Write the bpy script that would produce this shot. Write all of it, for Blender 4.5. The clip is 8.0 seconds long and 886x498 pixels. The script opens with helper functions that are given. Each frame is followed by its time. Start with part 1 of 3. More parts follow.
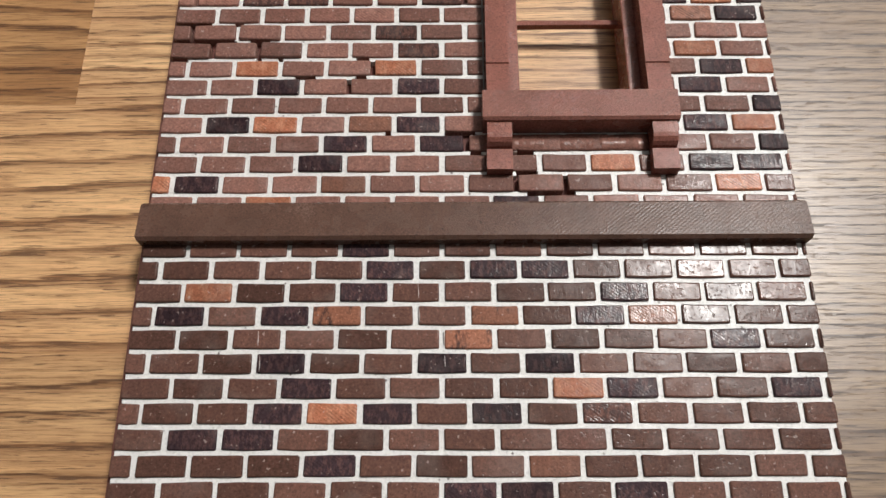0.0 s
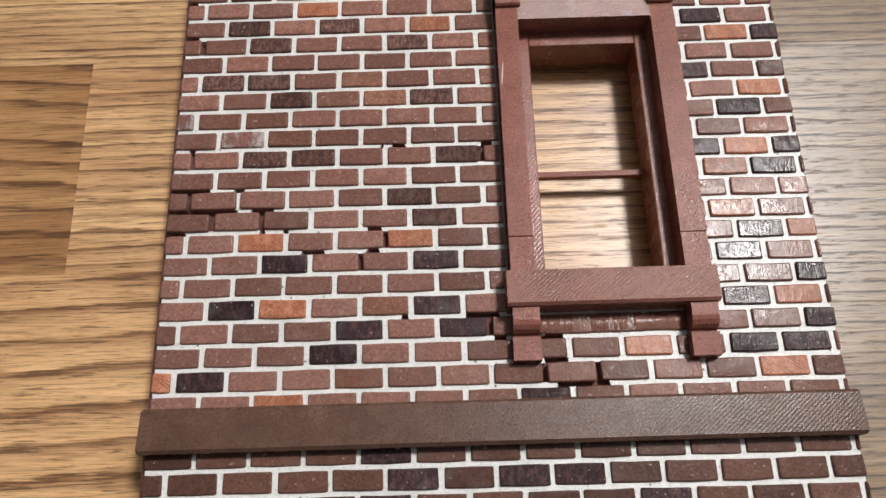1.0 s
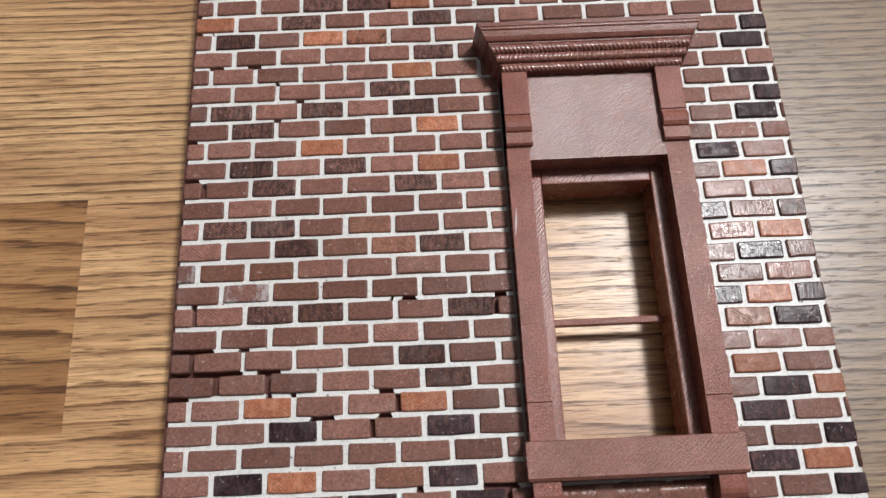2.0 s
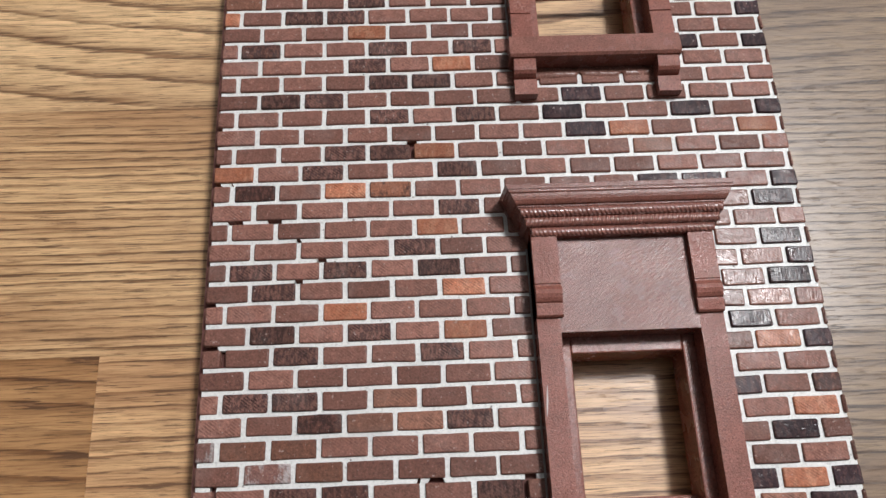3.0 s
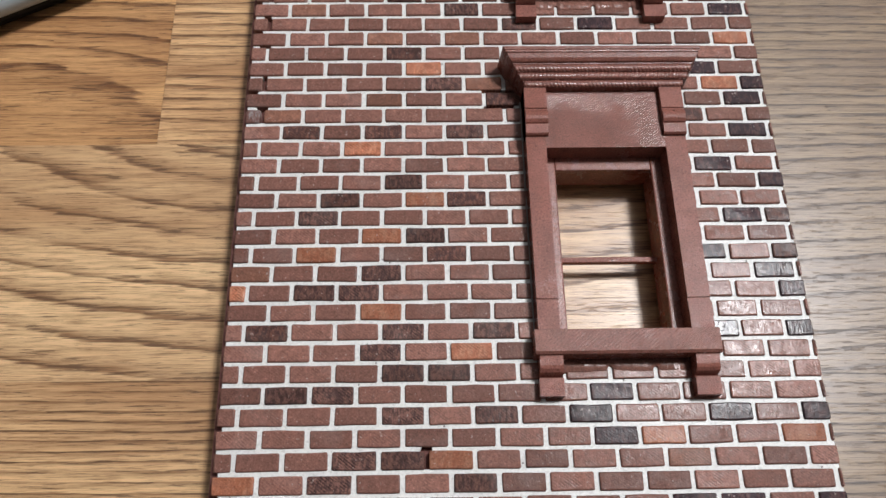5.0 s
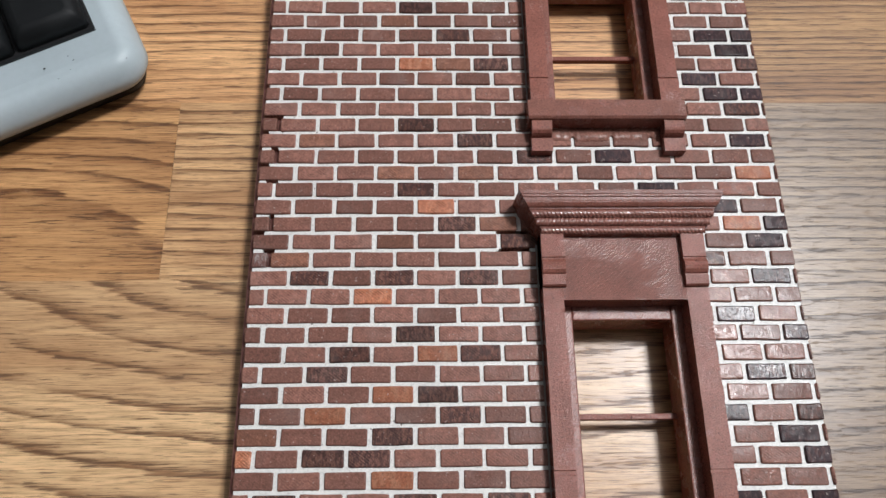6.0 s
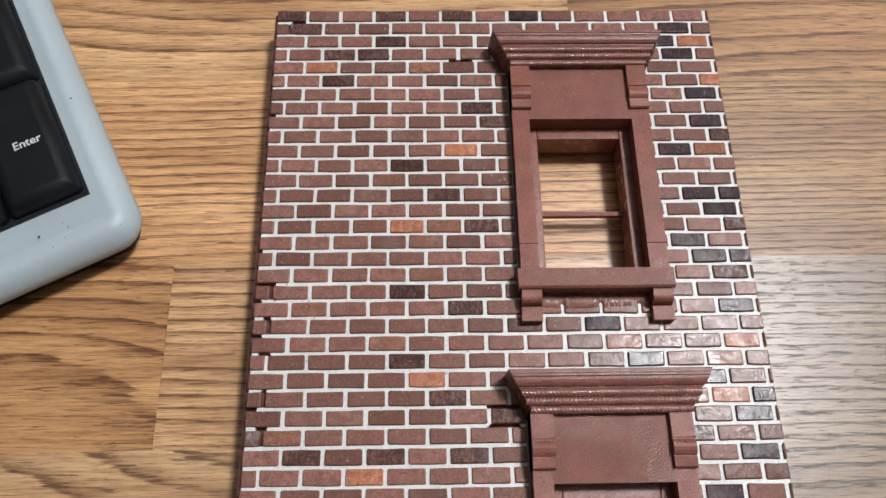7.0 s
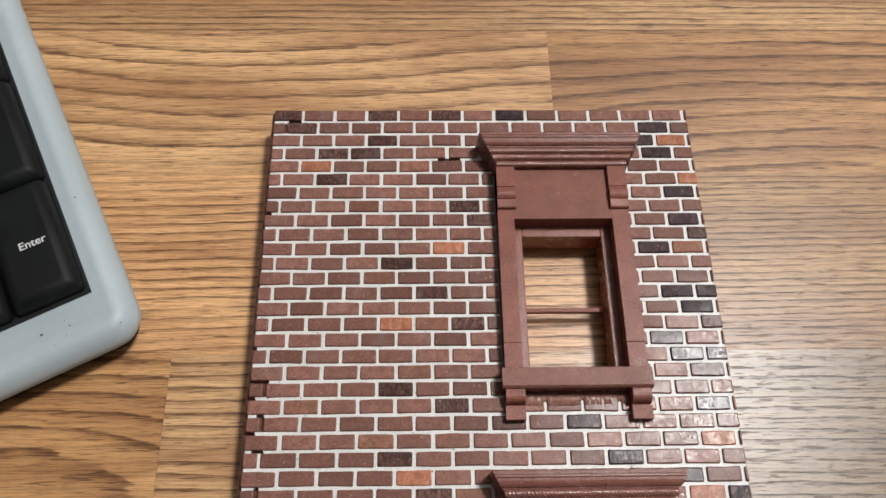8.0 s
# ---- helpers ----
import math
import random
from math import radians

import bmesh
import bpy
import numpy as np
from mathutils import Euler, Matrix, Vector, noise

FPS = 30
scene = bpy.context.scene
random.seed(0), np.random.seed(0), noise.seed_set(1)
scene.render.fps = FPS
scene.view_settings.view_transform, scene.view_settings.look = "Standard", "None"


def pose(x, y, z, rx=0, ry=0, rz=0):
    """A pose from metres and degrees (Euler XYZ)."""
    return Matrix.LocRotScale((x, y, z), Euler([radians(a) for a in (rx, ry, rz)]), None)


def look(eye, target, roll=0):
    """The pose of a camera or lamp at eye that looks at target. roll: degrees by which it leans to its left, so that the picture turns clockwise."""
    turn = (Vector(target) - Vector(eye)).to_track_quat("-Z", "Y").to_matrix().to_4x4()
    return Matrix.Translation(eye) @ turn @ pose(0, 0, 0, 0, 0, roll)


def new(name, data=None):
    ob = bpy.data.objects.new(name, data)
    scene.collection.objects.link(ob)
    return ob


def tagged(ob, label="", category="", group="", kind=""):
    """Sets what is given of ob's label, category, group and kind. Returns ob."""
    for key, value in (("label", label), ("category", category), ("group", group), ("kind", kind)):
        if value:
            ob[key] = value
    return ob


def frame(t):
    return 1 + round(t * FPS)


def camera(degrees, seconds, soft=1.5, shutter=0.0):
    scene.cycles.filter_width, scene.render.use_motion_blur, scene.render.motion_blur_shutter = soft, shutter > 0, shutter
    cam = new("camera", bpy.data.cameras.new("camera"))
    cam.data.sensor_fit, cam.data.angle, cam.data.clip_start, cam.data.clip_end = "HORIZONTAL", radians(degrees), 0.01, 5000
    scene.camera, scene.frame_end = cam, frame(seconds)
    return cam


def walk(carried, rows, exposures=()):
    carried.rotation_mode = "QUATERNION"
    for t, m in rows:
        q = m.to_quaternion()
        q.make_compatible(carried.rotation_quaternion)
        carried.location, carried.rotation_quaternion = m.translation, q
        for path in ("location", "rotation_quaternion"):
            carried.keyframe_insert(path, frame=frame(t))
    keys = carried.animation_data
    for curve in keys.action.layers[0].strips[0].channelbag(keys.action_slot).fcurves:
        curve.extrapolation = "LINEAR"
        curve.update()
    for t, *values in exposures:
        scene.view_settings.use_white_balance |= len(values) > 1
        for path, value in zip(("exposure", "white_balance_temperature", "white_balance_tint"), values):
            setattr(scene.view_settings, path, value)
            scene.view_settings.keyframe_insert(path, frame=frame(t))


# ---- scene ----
cam = camera(59.31, 8.0)
PATH = [
    (0, (0.00290, 0.01549, 0.13985), (0.00143, 0.07309, -0.00941), -1.617),
    (0.5, (0.00156, 0.03723, 0.14170), (0.00046, 0.09282, -0.00832), -2.080),
    (1, (-0.00159, 0.05380, 0.14275), (-0.00178, 0.10787, -0.00784), -1.893),
    (1.2, (-0.00328, 0.06064, 0.14336), (-0.00294, 0.11301, -0.00783), -1.765),
    (2.3, (-0.00551, 0.08943, 0.14835), (-0.00264, 0.14532, -0.00154), 0.338),
    (2.5, (-0.00900, 0.09511, 0.14949), (-0.00495, 0.15137, -0.00024), 1.503),
    (3, (-0.01114, 0.11257, 0.15321), (-0.00651, 0.16856, 0.00340), 2.497),
    (3.5, (-0.01027, 0.12878, 0.15688), (-0.00588, 0.18510, 0.00719), 2.585),
    (4, (-0.01241, 0.14441, 0.15867), (-0.00792, 0.20156, 0.00929), 3.002),
    (4.2, (-0.01072, 0.14969, 0.15937), (-0.00755, 0.20814, 0.01046), 1.639),
    (5.3, (-0.01260, 0.17904, 0.16342), (-0.00957, 0.23962, 0.01536), 2.229),
    (5.5, (-0.01371, 0.18706, 0.16547), (-0.01020, 0.24665, 0.01702), 2.695),
    (6, (-0.01452, 0.20266, 0.16816), (-0.01100, 0.26188, 0.01957), 2.930),
    (6.5, (-0.01253, 0.22044, 0.17580), (-0.00904, 0.27928, 0.02706), 2.812),
    (7, (-0.01202, 0.23617, 0.18329), (-0.00869, 0.29715, 0.03541), 2.386),
    (7.5, (-0.01124, 0.24654, 0.19167), (-0.00773, 0.31079, 0.04517), 2.377),
    (8, (-0.00913, 0.24788, 0.19688), (-0.00564, 0.31515, 0.05175), 2.373),
]
EXPOSURES = [(0.0, 0.26, 6600, 10), (1.2, 0.22, 6500, 10), (2.5, 0.16, 6270, 10), (6.5, 0.08, 6220, 10), (7.0, 0.07, 6250, 10), (8.0, 0.00, 6550, 10)]
LAMP_AT, LAMP_WATTS = (0.62, 0.67, 1.60), 92.0
walk(cam, [(t, look(eye, target, roll)) for t, eye, target, roll in PATH], EXPOSURES)

# ---------------------------------------------------------------- light
world = bpy.data.worlds.new("world")
scene.world = world
world.use_nodes = True
world.node_tree.nodes["Background"].inputs[0].default_value = (0.85, 0.9, 1.0, 1)
world.node_tree.nodes["Background"].inputs[1].default_value = 0.02

lamp_data = bpy.data.lights.new("room_lamp", "POINT")
lamp_data.shadow_soft_size, lamp_data.energy = 0.14, LAMP_WATTS
lamp_data.color = (1.0, 0.99, 0.975)
room_lamp = new("room_lamp", lamp_data)
room_lamp.matrix_world = look(LAMP_AT, (0.0, 0.2, 0.0))

# ---------------------------------------------------------------- materials


class Nodes:
    """A short way to write node trees."""

    def __init__(self, name):
        self.mat = bpy.data.materials.new(name)
        self.mat.use_nodes = True
        self.tree = self.mat.node_tree
        self.out = self.tree.nodes["Principled BSDF"]

    def add(self, kind, **values):
        n = self.tree.nodes.new(kind)
        for key, value in values.items():
            setattr(n, key, value)
        return n

    def link(self, a, b):
        self.tree.links.new(a, b)

    def set(self, n, key, value):
        if isinstance(value, bpy.types.NodeSocket):
            self.link(value, n.inputs[key])
        else:
            n.inputs[key].default_value = value

    def math(self, op, a, b=0.0, c=None):
        n = self.add("ShaderNodeMath", operation=op)
        self.set(n, 0, a)
        self.set(n, 1, b)
        if c is not None:
            self.set(n, 2, c)
        return n.outputs[0]

    def vmath(self, op, a, b):
        n = self.add("ShaderNodeVectorMath", operation=op)
        self.set(n, 0, a)
        self.set(n, 1, b)
        return n.outputs[0]

    def noise(self, vec, scale, detail=3.0, rough=0.55, distortion=0.0):
        n = self.add("ShaderNodeTexNoise")
        self.set(n, "Vector", vec)
        self.set(n, "Scale", scale)
        self.set(n, "Detail", detail)
        self.set(n, "Roughness", rough)
        self.set(n, "Distortion", distortion)
        return n.outputs["Fac"]

    def ramp(self, fac, *stops):
        n = self.add("ShaderNodeValToRGB")
        el = n.color_ramp.elements
        while len(el) < len(stops):
            el.new(0.5)
        for e, (p, c) in zip(el, stops):
            e.position = p
            e.color = (*c, 1) if isinstance(c, tuple) else (c, c, c, 1)
        self.set(n, "Fac", fac)
        return n.outputs["Color"]

    def mix(self, fac, a, b, blend="MIX"):
        n = self.add("ShaderNodeMix", data_type="RGBA", blend_type=blend)
        for key, value in ((0, fac), (6, a), (7, b)):
            if isinstance(value, tuple):
                value = (*value, 1)
            self.set(n, key, value)
        return n.outputs[2]

    def bump(self, height, strength, distance, normal=None):
        n = self.add("ShaderNodeBump")
        self.set(n, "Strength", strength)
        self.set(n, "Distance", distance)
        self.set(n, "Height", height)
        if normal is not None:
            self.set(n, "Normal", normal)
        return n.outputs[0]

    def finish(self, color, rough, normal=None, metal=0.0, spec=0.5):
        self.set(self.out, "Base Color", (*color, 1) if isinstance(color, tuple) else color)
        self.set(self.out, "Roughness", rough)
        self.set(self.out, "Metallic", metal)
        self.set(self.out, "Specular IOR Level", spec)
        if normal is not None:
            self.set(self.out, "Normal", normal)
        return self.mat

    def place(self, spread=0.0):
        """Object coordinates, shifted at random from piece to piece, and the random number itself."""
        co = self.add("ShaderNodeTexCoord").outputs["Object"]
        info = self.add("ShaderNodeObjectInfo").outputs["Random"]
        island = self.add("ShaderNodeNewGeometry").outputs["Random Per Island"]
        rnd = self.math("FRACT", self.math("ADD", info, island))
        if spread:
            off = self.add("ShaderNodeCombineXYZ")
            self.set(off, 0, self.math("MULTIPLY", rnd, spread))
            self.set(off, 1, self.math("MULTIPLY", rnd, spread * 3.7))
            self.set(off, 2, self.math("MULTIPLY", rnd, spread * 2.3))
            co = self.vmath("ADD", co, off.outputs[0])
        return co, rnd


def tint(c, k):
    return tuple(min(1.0, v * k) for v in c)


def hatch(n, co, period, angle):
    """Fine slanting lines, as layers of a print leave them."""
    turn = n.add("ShaderNodeMapping")
    n.set(turn, "Vector", co)
    turn.inputs["Rotation"].default_value = (0, 0, radians(angle))
    w = n.add("ShaderNodeTexWave")
    n.set(w, "Vector", turn.outputs[0])
    n.set(w, "Scale", 0.314 / period)
    n.set(w, "Distortion", 1.2)
    n.set(w, "Detail", 2.0)
    n.set(w, "Detail Scale", 2.0)
    return w.outputs["Fac"]


def brick_material(name, base, second, amount, rough=0.26, lines=0.35, spot=420.0, grain=0.9):
    """Satin-painted brick: a base colour with blotches of a second one, worn specks and faint slanting print lines."""
    n = Nodes(name)
    co, rnd = n.place(0.05)
    blotch = n.noise(n.vmath("MULTIPLY", co, (1.5, 0.6, 1.0)), spot, 4, 0.65)
    fine = n.noise(co, 2100, 4, 0.7)
    col = n.mix(n.ramp(blotch, (0.52 - amount * 0.12, 0.0), (0.62 - amount * 0.06, 1.0)), base, second)
    col = n.mix(n.ramp(fine, (0.33, 0.60), (0.52, 0.0)), col, tint(base, 0.38))
    col = n.mix(n.ramp(fine, (0.58, 0.0), (0.72, 0.65)), col, tint(base, 2.2))
    shade = n.ramp(rnd, (0.0, 0.66), (0.5, 0.97), (1.0, 1.30))
    col = n.mix(1.0, col, shade, "MULTIPLY")
    dust = n.noise(co, 90, 3, 0.6)
    col = n.mix(n.ramp(dust, (0.55, 0.0), (0.85, 0.16)), col, (0.52, 0.47, 0.44))
    chip = n.noise(co, 1300, 2, 0.5)
    col = n.mix(n.ramp(chip, (0.68, 0.0), (0.73, 0.5)), col, (0.50, 0.40, 0.36))
    drawn = n.math("MULTIPLY", n.math("MULTIPLY", hatch(n, co, 0.00050, 128), n.ramp(n.noise(co, 520, 2), (0.42, 0.0), (0.62, 1.0))), n.math("MULTIPLY", n.math("ADD", 0.2, n.math("MULTIPLY", rnd, 0.8)), lines))
    col = n.mix(n.math("MULTIPLY", drawn, 1.35), col, tint(base, 0.40))
    # wiped streaks across the brick, pits and a slow unevenness of the coat
    streak = n.noise(n.vmath("MULTIPLY", co, (2600.0, 650.0, 900.0)), 1.0, 3, 0.6)
    h = n.math("ADD", n.math("MULTIPLY", drawn, -0.9), n.math("MULTIPLY", streak, grain * 0.9))
    h = n.math("ADD", h, n.math("MULTIPLY", n.ramp(n.noise(co, 1700, 2, 0.5), (0.30, 0.0), (0.42, 1.0)), 0.5))
    h = n.math("ADD", h, n.math("MULTIPLY", n.noise(co, 330, 2, 0.5), 1.4))
    nor = n.bump(h, 0.33, 0.00011)
    r = n.ramp(n.noise(co, 260, 3), (0.40, rough - 0.13), (0.62, rough - 0.03))
    return n.finish(col, r, nor, spec=0.15)


BRICKS = {
    "l": brick_material("brick_brown", (0.120, 0.060, 0.046), (0.140, 0.068, 0.051), 0.5, 0.27, 0.03, 420.0, 0.3),
    "m": brick_material("brick_brown_red", (0.222, 0.112, 0.089), (0.250, 0.122, 0.095), 0.5, 0.25, 0.12),
    "n": brick_material("brick_red", (0.243, 0.117, 0.091), (0.270, 0.126, 0.097), 0.5, 0.26, 0.50, 420.0, 1.2),
    "D": brick_material("brick_dark", (0.043, 0.026, 0.030), (0.098, 0.052, 0.050), 0.45, 0.24, 0.3, 900.0),
    "E": brick_material("brick_dark_mottled", (0.082, 0.045, 0.040), (0.200, 0.100, 0.080), 0.8, 0.25, 0.70, 1100.0),
    "d": brick_material("brick_dusky", (0.165, 0.077, 0.060), (0.066, 0.037, 0.034), 0.9, 0.25, 0.8, 1000.0),
    "O": brick_material("brick_orange", (0.40, 0.150, 0.085), (0.48, 0.215, 0.130), 0.4, 0.30, 0.6),
    "b": brick_material("brick_tan", (0.245, 0.116, 0.082), (0.285, 0.130, 0.088), 0.6, 0.28, 0.6),
    "M": brick_material("brick_mottled", (0.36, 0.150, 0.093), (0.085, 0.048, 0.041), 0.1, 0.26, 0.1, 380.0),
    "g": brick_material("brick_whitened", (0.20, 0.100, 0.083), (0.38, 0.33, 0.32), 0.4, 0.36, 0.3),
}


def mortar_material():
    """Smooth white filler with greyish patches and small dark pinholes."""
    n = Nodes("mortar_white")
    co, rnd = n.place()
    fine = n.noise(co, 1800, 4, 0.65)
    wide = n.noise(co, 110, 4, 0.6)
    col = n.ramp(fine, (0.28, (0.54, 0.53, 0.51)), (0.48, (0.74, 0.732, 0.708)), (0.72, (0.80, 0.792, 0.77)))
    col = n.mix(n.ramp(wide, (0.52, 0.0), (0.8, 0.45)), col, (0.47, 0.46, 0.46))
    cell = n.add("ShaderNodeTexVoronoi")
    n.set(cell, "Vector", co)
    n.set(cell, "Scale", 430.0)
    pit = n.math("MULTIPLY", n.ramp(cell.outputs["Distance"], (0.065, 1.0), (0.11, 0.0)), n.ramp(n.noise(co, 60, 2), (0.44, 0.0), (0.54, 1.0)))
    col = n.mix(n.math("MULTIPLY", pit, 0.8), col, (0.08, 0.05, 0.045))
    h = n.math("SUBTRACT", n.math("ADD", n.math("MULTIPLY", fine, 0.5), n.noise(co, 400, 3)), n.math("MULTIPLY", pit, 1.5))
    nor = n.bump(h, 0.6, 0.00014)
    return n.finish(col, 0.42, nor, spec=0.4)


def grit(n, co, angle, long_scale, cross_scale):
    """Short raised dashes along a slant."""
    turn = n.add("ShaderNodeMapping")
    n.set(turn, "Vector", co)
    turn.inputs["Rotation"].default_value = (0, 0, radians(angle))
    return n.noise(n.vmath("MULTIPLY", turn.outputs[0], (long_scale, cross_scale, cross_scale)), 1.0, 2, 0.55)


def paint_material(name, base, period, lines, rough=0.29, chip=0.3, depth=0.00013, slant=50, coarse=1.0, spec=0.48, wiped=None):
    """Satin paint over printed plastic, with slanting lines, grit and pale scuffs."""
    n = Nodes(name)
    co, rnd = n.place()
    fine = n.noise(co, 2600, 3, 0.65)
    wide = n.noise(co, 160, 4, 0.6)
    dash = grit(n, co, slant, 2300.0, 4600.0)
    col = n.mix(n.ramp(wide, (0.35, 0.0), (0.7, 1.0)), tint(base, 0.84), tint(base, 1.14))
    col = n.mix(n.ramp(fine, (0.36, 0.7), (0.48, 0.0)), col, tint(base, 0.5))
    col = n.mix(n.ramp(fine, (0.60, 0.0), (0.72, 0.55)), col, tint(base, 2.0))
    nick = n.noise(co, 900, 2, 0.5)
    col = n.mix(n.ramp(nick, (0.24, 0.8), (0.27, 0.0)), col, tint(base, 0.3))
    smudge = n.noise(co, 210, 3, 0.6)
    col = n.mix(n.ramp(smudge, (0.66, 0.0), (0.72, 0.22)), col, tint(base, 0.6))
    scuff = n.math("MULTIPLY", n.ramp(n.noise(co, 75, 5, 0.7), (0.60, 0.0), (0.70, 1.0)), n.ramp(fine, (0.45, 0.0), (0.6, 1.0)))
    col = n.mix(n.math("MULTIPLY", scuff, chip), col, (0.42, 0.30, 0.27))
    h = n.math("ADD", n.math("MULTIPLY", hatch(n, co, period, slant), lines), n.math("MULTIPLY", n.ramp(dash, (0.38, 0.0), (0.62, 1.0)), coarse))
    h = n.math("ADD", h, n.math("MULTIPLY", fine, 0.7))
    h = n.math("ADD", h, n.math("MULTIPLY", n.noise(co, 600, 3), 0.65))
    nor = n.bump(h, 0.34, depth)
    r = n.ramp(smudge, (0.36, rough - 0.03), (0.52, rough), (0.66, rough + 0.07))
    if wiped:
        # a dull patch where a thumb has wiped the wet paint
        far = n.add("ShaderNodeVectorMath", operation="LENGTH")
        n.link(n.vmath("MULTIPLY", n.vmath("SUBTRACT", co, (*wiped, 0.0)), (80.0, 120.0, 0.0)), far.inputs[0])
        ragged = n.math("ADD", n.math("MULTIPLY", n.noise(co, 190, 4, 0.65), 1.3), n.math("MULTIPLY", fine, 0.3))
        matte = n.ramp(n.math("SUBTRACT", ragged, n.math("MULTIPLY", far.outputs["Value"], 0.55)), (0.24, 0.0), (0.36, 1.0))
        r = n.math("ADD", r, n.math("MULTIPLY", matte, 0.38))
    return n.finish(col, r, nor, spec=spec)


def wood_material():
    """Embossed oak laminate with the grain along x. An object's colour is its stave's tone, uneven light included;
    its alpha says how far the growth rings swing out into arches."""
    n = Nodes("oak_laminate")
    co = n.add("ShaderNodeTexCoord").outputs["Object"]
    info = n.add("ShaderNodeObjectInfo")
    rnd = info.outputs["Random"]
    off = n.add("ShaderNodeCombineXYZ")
    n.set(off, 0, n.math("MULTIPLY", rnd, 7.3))
    n.set(off, 1, n.math("MULTIPLY", rnd, 3.1))
    p = n.vmath("MULTIPLY", n.vmath("ADD", co, off.outputs[0]), (1.0, 1.0, 0.0))
    sep = n.add("ShaderNodeSeparateXYZ")
    n.link(p, sep.inputs[0])
    arch = info.outputs["Alpha"]
    pitch = n.math("ADD", 280.0, n.math("MULTIPLY", n.math("FRACT", n.math("MULTIPLY", rnd, 17.0)), 230.0))
    field = n.noise(n.vmath("MULTIPLY", p, (6.5, 15.0, 1.0)), 1.0, 1, 0.4, 0.15)
    wobble = n.noise(n.vmath("MULTIPLY", p, (26.0, 120.0, 1.0)), 1.0, 3, 0.6)
    ragged = n.noise(n.vmath("MULTIPLY", p, (60.0, 1300.0, 1.0)), 1.0, 3, 0.6)
    # rings cut lengthwise run straight; where the cut meets the cone of the trunk they arch round the stave's origin
    straight = n.math("ADD", n.math("MULTIPLY", sep.outputs[1], pitch), n.math("MULTIPLY", field, 2.4))
    cone = n.add("ShaderNodeVectorMath", operation="LENGTH")
    n.link(n.vmath("MULTIPLY", co, (0.30, 1.0, 0.0)), cone.inputs[0])
    arched = n.math("ADD", n.math("MULTIPLY", cone.outputs["Value"], 165.0), n.math("MULTIPLY", field, 2.6))
    ring = n.math("ADD", n.math("MULTIPLY", straight, n.math("SUBTRACT", 1.0, arch)), n.math("MULTIPLY", arched, arch))
    ring = n.math("ADD", ring, n.math("ADD", n.math("MULTIPLY", wobble, 0.75), n.math("MULTIPLY", ragged, 0.42)))
    ring = n.math("FRACT", ring)
    force = n.noise(n.vmath("MULTIPLY", p, (10.0, 150.0, 1.0)), 1.0, 3, 0.6)
    wide = n.noise(n.vmath("MULTIPLY", p, (8.0, 55.0, 1.0)), 1.0, 4, 0.6)
    fibre = n.noise(n.vmath("MULTIPLY", p, (120.0, 3400.0, 1.0)), 1.0, 4, 0.7)
    dash = n.noise(n.vmath("MULTIPLY", p, (110.0, 2100.0, 1.0)), 1.0, 4, 0.62)
    light, mid, dark = (0.74, 0.505, 0.285), (0.235, 0.115, 0.053), (0.105, 0.050, 0.023)
    col = n.mix(n.ramp(wide, (0.36, 0.0), (0.64, 1.0)), light, (0.46, 0.272, 0.140))
    band = n.ramp(ring, (0.0, 0.0), (0.45, 0.06), (0.72, 0.45), (0.87, 1.0), (0.93, 0.85), (0.985, 0.0))
    weight = n.ramp(force, (0.36, 0.35), (0.52, 1.0))
    col = n.mix(n.math("MULTIPLY", n.math("MULTIPLY", band, weight), 0.95), col, mid)
    col = n.mix(n.ramp(fibre, (0.34, 0.9), (0.50, 0.0)), col, mid)
    sliver = n.noise(n.vmath("MULTIPLY", p, (48.0, 1000.0, 1.0)), 1.0, 5, 0.7)
    col = n.mix(1.0, col, n.ramp(sliver, (0.30, (0.62, 0.56, 0.50)), (0.50, (1.0, 1.0, 1.0)), (0.68, (1.16, 1.16, 1.14))), "MULTIPLY")
    # pores: dashes along the grain, crowded in the late wood of each ring
    pore = n.ramp(n.math("ADD", dash, n.math("MULTIPLY", n.math("MULTIPLY", band, weight), 0.15)), (0.612, 0.0), (0.65, 1.0))
    col = n.mix(n.math("MULTIPLY", pore, 0.78), col, dark)
    col = n.mix(1.0, col, info.outputs["Color"], "MULTIPLY")
    torn = n.noise(n.vmath("MULTIPLY", p, (230.0, 2300.0, 1.0)), 1.0, 4, 0.7)
    sunk = n.ramp(n.math("ADD", n.math("MULTIPLY", torn, 0.55), n.math("MULTIPLY", n.math("ADD", dash, n.math("MULTIPLY", band, 0.16)), 0.55)), (0.630, 0.0), (0.646, 1.0))
    h = n.math("SUBTRACT", n.math("MULTIPLY", n.noise(co, 260, 2), 0.35), sunk)
    nor = n.bump(h, 0.55, 0.00009)
    r = n.math("ADD", 0.34, n.math("MULTIPLY", sunk, 0.14))
    n.set(n.out, "Coat Weight", 0.35)
    n.set(n.out, "Coat Roughness", 0.42)
    return n.finish(col, r, nor, spec=0.50)


